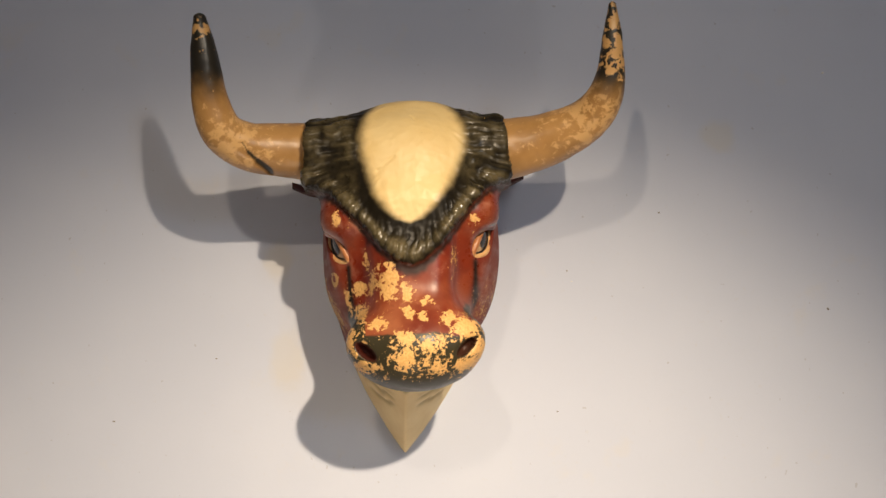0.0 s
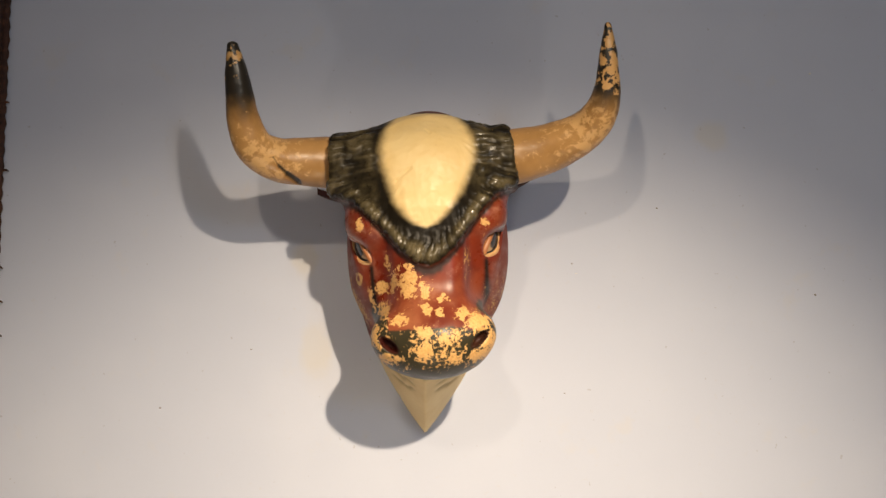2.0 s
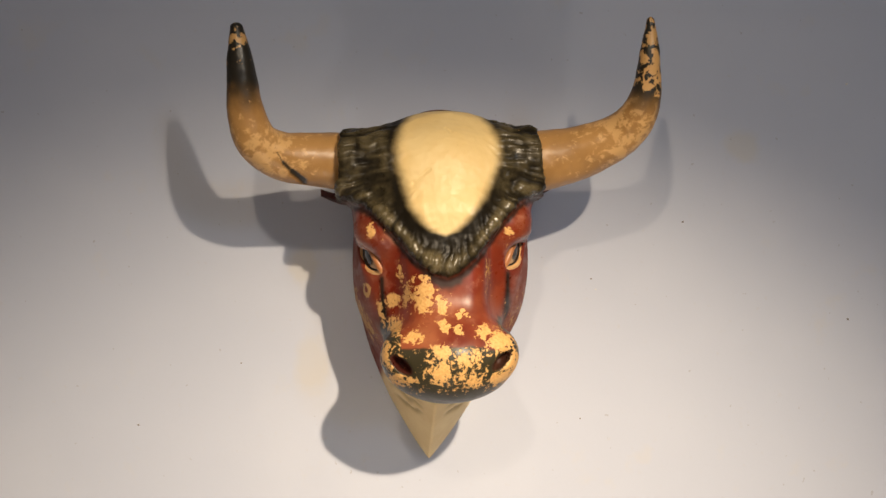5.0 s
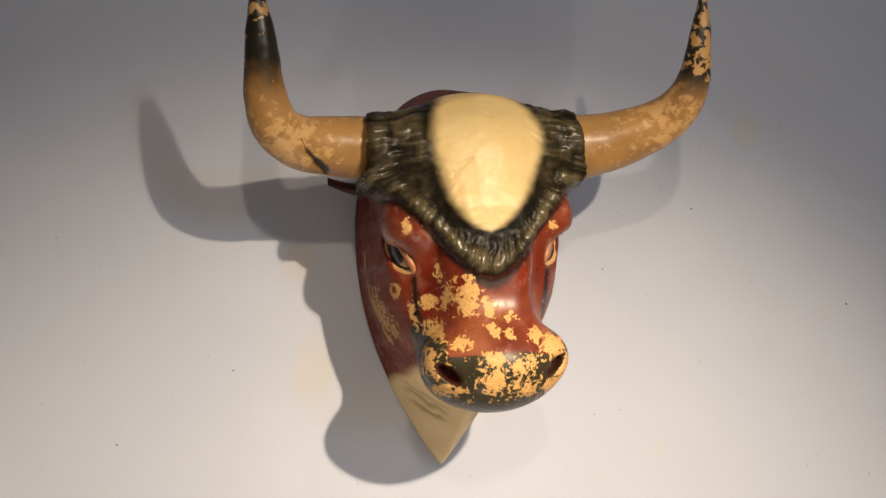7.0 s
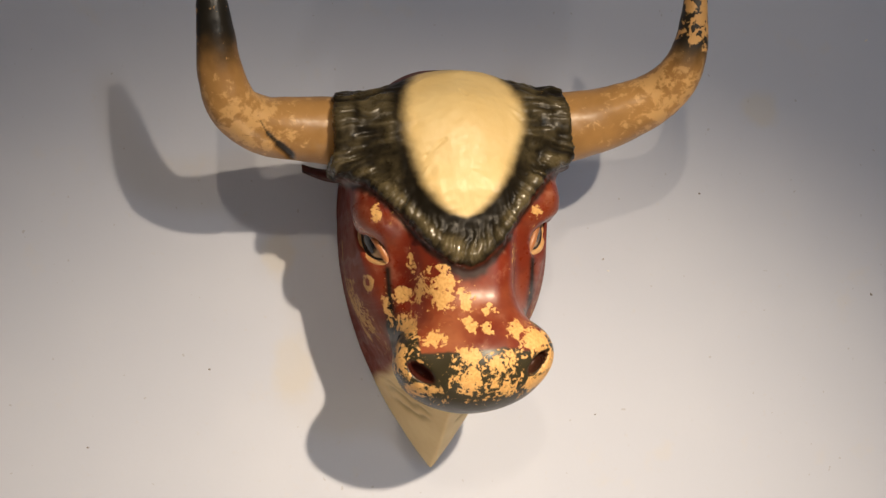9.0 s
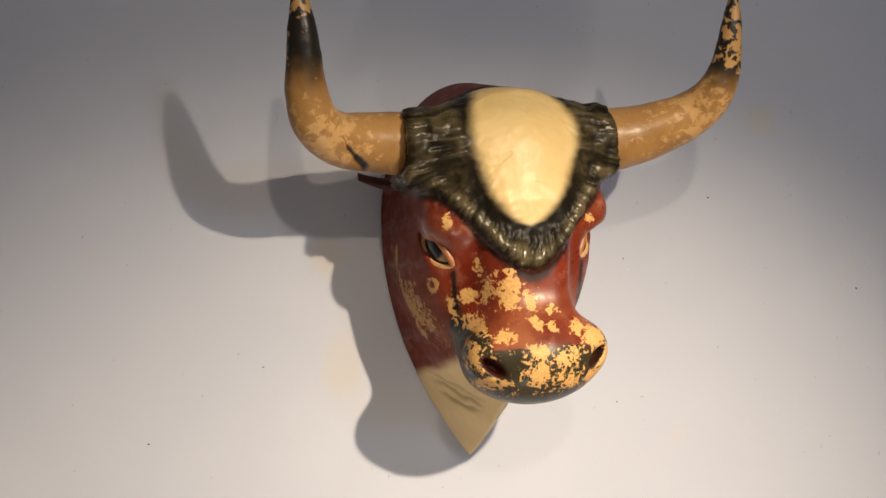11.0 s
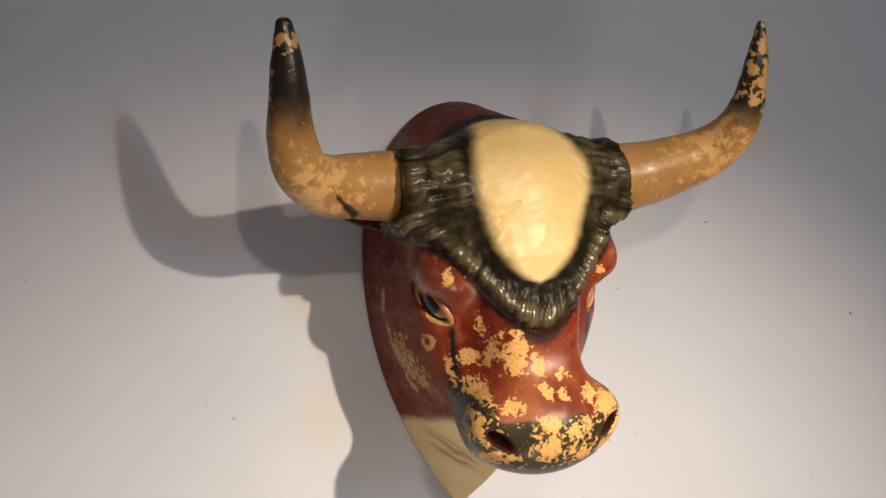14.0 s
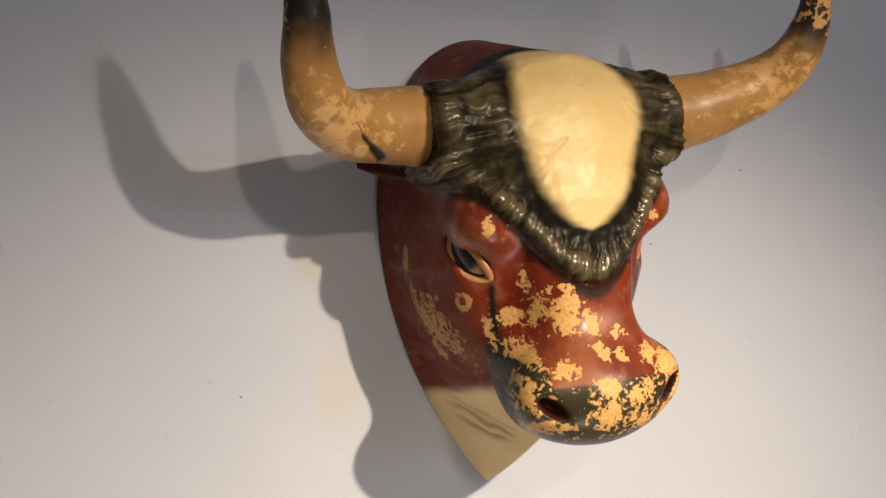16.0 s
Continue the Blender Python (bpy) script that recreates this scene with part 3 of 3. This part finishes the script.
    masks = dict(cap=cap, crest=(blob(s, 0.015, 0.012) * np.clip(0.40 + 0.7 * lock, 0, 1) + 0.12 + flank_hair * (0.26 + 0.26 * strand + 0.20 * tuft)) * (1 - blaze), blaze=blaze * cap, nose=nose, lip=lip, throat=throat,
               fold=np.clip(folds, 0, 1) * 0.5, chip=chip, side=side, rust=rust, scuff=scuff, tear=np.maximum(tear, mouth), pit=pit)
    for shells, chosen in ((skin, quads[~hairy]), (hair, quads[hairy])):
        used, back = np.unique(chosen, return_inverse=True)
        shells.add(local[used], back.reshape(-1, 4).tolist(), 0, **{k: v[used] for k, v in masks.items()})


def horn_shell(shells, knots, crack, bare, black):
    """knots: x, out from the wall, height, radius, from the root to the tip."""
    line = glide(knots, 260)
    path = to_local(*line[:, :3].T)
    radii = np.maximum(line[:, 3], 0.002)
    radii[-4:] *= (0.95, 0.85, 0.65, 0.3)
    pts, faces, along, ang = tube(path, radii, 96)
    centre = np.repeat(path, 96, 0)
    out = pts - centre
    out /= np.linalg.norm(out, axis=1, keepdims=True) + 1e-9
    lump = ripple(pts, 16, 2.0) * 0.0020 + ripple(pts, 60, 7.0) * 0.0007
    gap = np.zeros(len(pts))
    if crack:
        # a split that runs slantwise across the front, widest at its lower end
        lead = np.array(crack)
        for a, b, wide in zip(lead[:-1], lead[1:], np.linspace(0.0006, 0.0046, len(lead) - 1)):
            flat = np.array((1.0, 0.0, 1.0))
            ab = (b - a) * flat
            t = np.clip((((pts - a) * flat) @ ab) / (ab @ ab), 0, 1)
            gap = np.maximum(gap, ramp(wide - np.linalg.norm((pts - (a + t[:, None] * ab)) * flat, axis=1) + 0.0008, 0, 0.0013) * (out[:, 1] < 0.2))
    pts = pts + out * (lump - 0.004 * gap)[:, None]
    shells.add(pts, faces, 0, tip=along - black, pit=gap, chip=blob(along, 0.45, 0.16) * ramp(-out[:, 1], -0.2, 0.5), bare=np.clip(bare(along, out), 0, 1))


def eye_shells(ball, lids, line, sign):
    middle, e1, e2, n = EYE_AXES
    middle = middle + 0.001 * n - (np.array((SUNK[0], 0, SUNK[1])) if sign > 0 else 0)

    def place(a, b, c):
        p = middle + np.multiply.outer(a, e1) + np.multiply.outer(b, e2) + np.multiply.outer(c, n)
        return head_place(sign * p[..., 0], p[..., 1], p[..., 2])

    def almond(grow, lift, count=80):
        t = np.arange(count) * 2 * math.pi / count
        a = (0.035 + grow) * np.cos(t)
        b = np.where(np.sin(t) > 0, 0.66, 1.06) * np.sin(t) * (0.0180 + grow) * (1 - 0.35 * np.cos(t) ** 2)
        return place(a, b, lift - 5.0 * a * a)

    def order(faces):
        return faces if sign > 0 else [f[::-1] for f in faces]

    up = head_place(*(sign * n[0], n[1], n[2])) - head_place(0.0, 0.0, 0.0)
    for grow, lift, r, slot in ((0.0058, 0.0026, 0.0060, 2), (-0.0012, 0.0022, 0.0030, 3)):
        path = almond(grow, lift)
        hood = ramp(np.sin(np.arange(len(path)) * 2 * math.pi / len(path)), -0.2, 0.6)
        path = path + np.outer(hood * (0.0022 if slot == 2 else 0.0010), up)
        pts, faces, along, ang = tube(path, r * (1 + (0.05 if slot == 2 else 0.3) * hood), 12, closed=True, up=up)
        (line if slot == 3 else lids).add(pts, faces, 0, tip=ramp(np.sin(along * 2 * math.pi), -0.1, 0.5) * 0.85)
    # the ball
    rings, around = 14, 40
    pts, faces, dark = [], [], []
    for i in range(rings):
        th = (i + 0.001) / (rings - 1) * math.pi / 2
        t = np.arange(around) * 2 * math.pi / around
        a, b, c = 0.037 * math.sin(th) * np.cos(t), 0.0215 * math.sin(th) * np.sin(t), 0.0105 * math.cos(th) - 0.004
        pts.append(place(a, b, c + 0 * a - 3.0 * a * a))
        dark.append(ramp(0.0205 - np.hypot(a + 0.003, b * 1.0), -0.0015, 0.0015))
        if i:
            faces += [((i - 1) * around + k, i * around + k, i * around + (k + 1) % around, (i - 1) * around + (k + 1) % around) for k in range(around)]
    ball.add(np.concatenate(pts), order(faces), 0, tip=np.concatenate(dark))


def ear_shell(shells, sign):
    """A leaf that lies nearly flat behind the horn, hollow below."""
    rows, around = 40, 28
    pts, faces, inner = [], [], []
    for i in range(rows):
        t = i / (rows - 1)
        wide = 0.026 * math.sin(math.pi * min(1, 0.18 + 0.82 * t) ** 0.9) + 0.0015
        cu, cw, cd = 0.140 + 0.086 * t, 0.094 + 0.024 * t - 0.008 * math.sin(math.pi * t), 0.205 - 0.080 * t
        ang = np.arange(around) * 2 * math.pi / around
        a, b = wide * np.cos(ang), (0.017 - 0.007 * t) * np.sin(ang)
        b = np.where(b < 0, b * 0.4, b) - 7 * a * a * 0.4
        pts.append(head_place(sign * (cu + 0 * a), cw + b, cd + a))
        inner.append((np.sin(ang) < 0) * 0.6)
        if i:
            faces += [((i - 1) * around + k, (i - 1) * around + (k + 1) % around, i * around + (k + 1) % around, i * around + k) for k in range(around)]
    faces += [tuple(range(around))[::-1], tuple((rows - 1) * around + k for k in range(around))]
    shells.add(np.concatenate(pts), faces if sign < 0 else [f[::-1] for f in faces], 0, side=1.0, tear=0.55 + 0.4 * np.concatenate(inner))


def bull_head():
    root = tagged(new("bull_head"), "chipped red-brown painted plaster bull head hung on wall", "wall decoration")
    root.location = (CX, WALL_Y, CZ)

    def piece(name, shells, material, parent, label=""):
        ob = new(name, shells.mesh(name, [material]))
        ob.parent = parent
        return tagged(ob, label) if label else ob

    skin, hair = Shells(), Shells()
    head_shells(skin, hair)
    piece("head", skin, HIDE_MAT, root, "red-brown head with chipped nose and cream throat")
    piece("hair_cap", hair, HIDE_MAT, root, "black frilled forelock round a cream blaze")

    def rows(r):
        return [(x - CX, WALL_Y - y, z, q) for x, y, z, q in r]

    crack = [to_local(x - CX, 0.33, z) for x, z in ((-0.314, 1.898), (-0.304, 1.882), (-0.290, 1.869), (-0.273, 1.858))]
    near = Shells()
    horn_shell(near, rows([(-0.150, 1.400, 1.898, 0.051), (-0.213, 1.398, 1.901, 0.0505), (-0.262, 1.385, 1.901, 0.047), (-0.312, 1.362, 1.900, 0.0415),
                           (-0.350, 1.335, 1.917, 0.0360), (-0.367, 1.312, 1.957, 0.0320), (-0.373, 1.288, 2.009, 0.0250), (-0.378, 1.272, 2.057, 0.0178), (-0.383, 1.262, 2.098, 0.0085)]),
               crack, lambda t, o: 0.55 * blob(t, 0.93, 0.05) + 0.28 * blob(t, 0.75, 0.1) * (o[:, 0] < -0.3) + 0.08 * ramp(t, 0.3, 0.6), 0.64)
    piece("horn", near, HORN_MAT, root, "cracked ochre horn with a black tip")
    far = Shells()
    horn_shell(far, rows([(0.075, 1.398, 1.905, 0.055), (0.136, 1.395, 1.917, 0.054), (0.199, 1.380, 1.931, 0.0475), (0.262, 1.348, 1.955, 0.0395),
                          (0.292, 1.315, 1.985, 0.0330), (0.302, 1.292, 2.025, 0.0260), (0.300, 1.275, 2.065, 0.0190), (0.298, 1.262, 2.105, 0.0125), (0.295, 1.254, 2.142, 0.0055)]),
               None, lambda t, o: 0.08 * ramp(t, 0.3, 0.6) + 0.58 * ramp(t, 0.57, 0.68) * (0.50 + 0.50 * ramp(-o[:, 1], -0.6, 0.1)) * (1 - 0.35 * (o[:, 0] < -0.6)), 0.53)
    piece("horn", far, HORN_MAT, root, "ochre horn with a badly chipped black tip")
    for sign in (-1, 1):
        ball, lids, line, ear = Shells(), Shells(), Shells(), Shells()
        eye_shells(ball, lids, line, sign)
        eye = piece("eye", ball, EYE_MAT, root, "glossy dark painted eye")
        piece("eyelid", lids, LID_MAT, eye, "peach eyelid")
        piece("eye_line", line, LINE_MAT, eye)
        ear_shell(ear, sign)
        piece("ear", ear, HIDE_MAT, root)
    return root


bull_head()


# ---- the hanging beside it ----
def wall_hanging():
    """A dark cloth with a corded edge, gold stitches and loose threads."""
    root = tagged(new("wall_hanging"), "dark brown woven cloth hanging with gold stitches and frayed edge", "wall hanging")
    root.location = (-1.14, WALL_Y, 1.15)
    rng = random.Random(4)
    bm = bmesh.new()
    nx, nz = 12, 140
    grid = []
    for side in (0.012, 0.002):
        grid.append([[bm.verts.new((-0.16 + 0.305 * i / nx + (0.0025 * noise.noise(Vector((k * 0.21, 3, 0))) if i == nx else 0),
                                    -side - (0.003 + 0.003 * noise.noise(Vector((i * 0.7, k * 0.11, 0))) if side > 0.01 else 0), 1.55 * k / nz)) for k in range(nz + 1)] for i in range(nx + 1)])
    f, b = grid
    for i in range(nx):
        for k in range(nz):
            bm.faces.new((f[i][k], f[i + 1][k], f[i + 1][k + 1], f[i][k + 1]))
            bm.faces.new((b[i][k], b[i][k + 1], b[i + 1][k + 1], b[i + 1][k]))
    for k in range(nz):
        bm.faces.new((f[0][k], f[0][k + 1], b[0][k + 1], b[0][k]))
        bm.faces.new((f[nx][k], b[nx][k], b[nx][k + 1], f[nx][k + 1]))
    for i in range(nx):
        bm.faces.new((f[i][0], b[i][0], b[i + 1][0], f[i + 1][0]))
        bm.faces.new((f[i][nz], f[i + 1][nz], b[i + 1][nz], b[i][nz]))
    cloth = part("cloth", bm, CLOTH_MAT, root)
    for p in cloth.data.polygons:
        p.use_smooth = True
    bm = bmesh.new()
    path = [(0.147 + 0.0022 * noise.noise(Vector((k * 0.35, 0, 0))), -0.010, 1.55 * k / 160) for k in range(161)]
    pts, faces, along, ang = tube(path, np.array([0.008 + 0.0016 * math.sin(k * 1.9) + 0.001 * noise.noise(Vector((k * 0.5, 9, 0))) for k in range(161)]), 10)
    vs = [bm.verts.new(p) for p in pts]
    for q in faces:
        bm.faces.new([vs[i] for i in q])
    part("edge_cord", bm, CLOTH_MAT, root, "frayed dark brown edge cord")
    bm = bmesh.new()
    for x in (0.112, 0.082):
        path = [(x + 0.0015 * noise.noise(Vector((k * 0.3, x * 90, 0))), -0.0145, 1.55 * k / 120) for k in range(121)]
        pts, faces, along, ang = tube(path, np.full(121, 0.0065), 8, flat=0.45)
        vs = [bm.verts.new(p) for p in pts]
        for q in faces:
            bm.faces.new([vs[i] for i in q])
    part("woven_stripe", bm, STRIPE_MAT, root, "near-black woven stripes")
    bm = bmesh.new()
    for k in range(220):
        z = rng.uniform(0.1, 1.5)
        m = Matrix.Translation((0.128 + rng.uniform(-0.004, 0.004), -0.0165, z)) @ Matrix.Rotation(rng.uniform(-0.6, 0.6), 4, "Y") @ Matrix.Diagonal((0.0022, 0.0015, rng.uniform(0.002, 0.005), 1))
        bmesh.ops.create_icosphere(bm, subdivisions=1, radius=1, matrix=m)
    tagged(part("gold_stitches", bm, GOLD_MAT, root, "short dull gold stitches"), kind="stuff")
    for z in (0.765, 0.546, 0.470, 0.395, 0.322, 0.225, 0.92):
        bm = bmesh.new()
        long = rng.uniform(0.010, 0.019)
        path = [(0.150 + long * t, -0.008 - 0.003 * t, z - 1.15 + 1.15 + 0.004 * math.sin(2.5 * t) - 0.004 * t) for t in np.linspace(0, 1, 7)]
        pts, faces, along, ang = tube(path, np.linspace(0.0042, 0.0014, 7), 7, up=(0, 0, 1))
        vs = [bm.verts.new(p) for p in pts]
        for q in faces:
            bm.faces.new([vs[i] for i in q])
        part("loose_thread", bm, CLOTH_MAT, root)


wall_hanging()


# ---- marks on the wall ----
def wall_marks():
    rng = random.Random(11)
    dark = plain_paint("dark_wall_speck", (0.26, 0.23, 0.21), (0.14, 0.12, 0.11), 0.8, 40)
    light = plain_paint("white_wall_chip", (0.80, 0.78, 0.74), (0.7, 0.68, 0.64), 0.8, 40)
    for mat, name, spots in ((dark, "dark_speck", ((0.494, 1.851, 0.0026), (-0.62, 1.388, 0.0024), (0.855, 1.658, 0.0032), (0.300, 1.722, 0.0024), (0.285, 1.43, 0.002), (-0.42, 1.52, 0.0022))),
                             (light, "white_chip", ((0.850, 2.168, 0.0035), (0.31, 1.70, 0.002)))):
        for x, z, r in spots:
            bm = bmesh.new()
            bmesh.ops.create_icosphere(bm, subdivisions=2, radius=1)
            for v in bm.verts:
                v.co *= 1 + 0.35 * noise.noise(v.co * 1.7 + Vector((x * 50, z * 50, 0)))
            bmesh.ops.transform(bm, matrix=Matrix.Translation((x, WALL_Y - 0.0003, z)) @ Matrix.Rotation(rng.uniform(-0.8, 0.8), 4, "Y") @ Matrix.Diagonal((r, 0.0012, r * 0.6, 1)), verts=bm.verts)
            part(name, bm, mat, wall_north)


wall_marks()
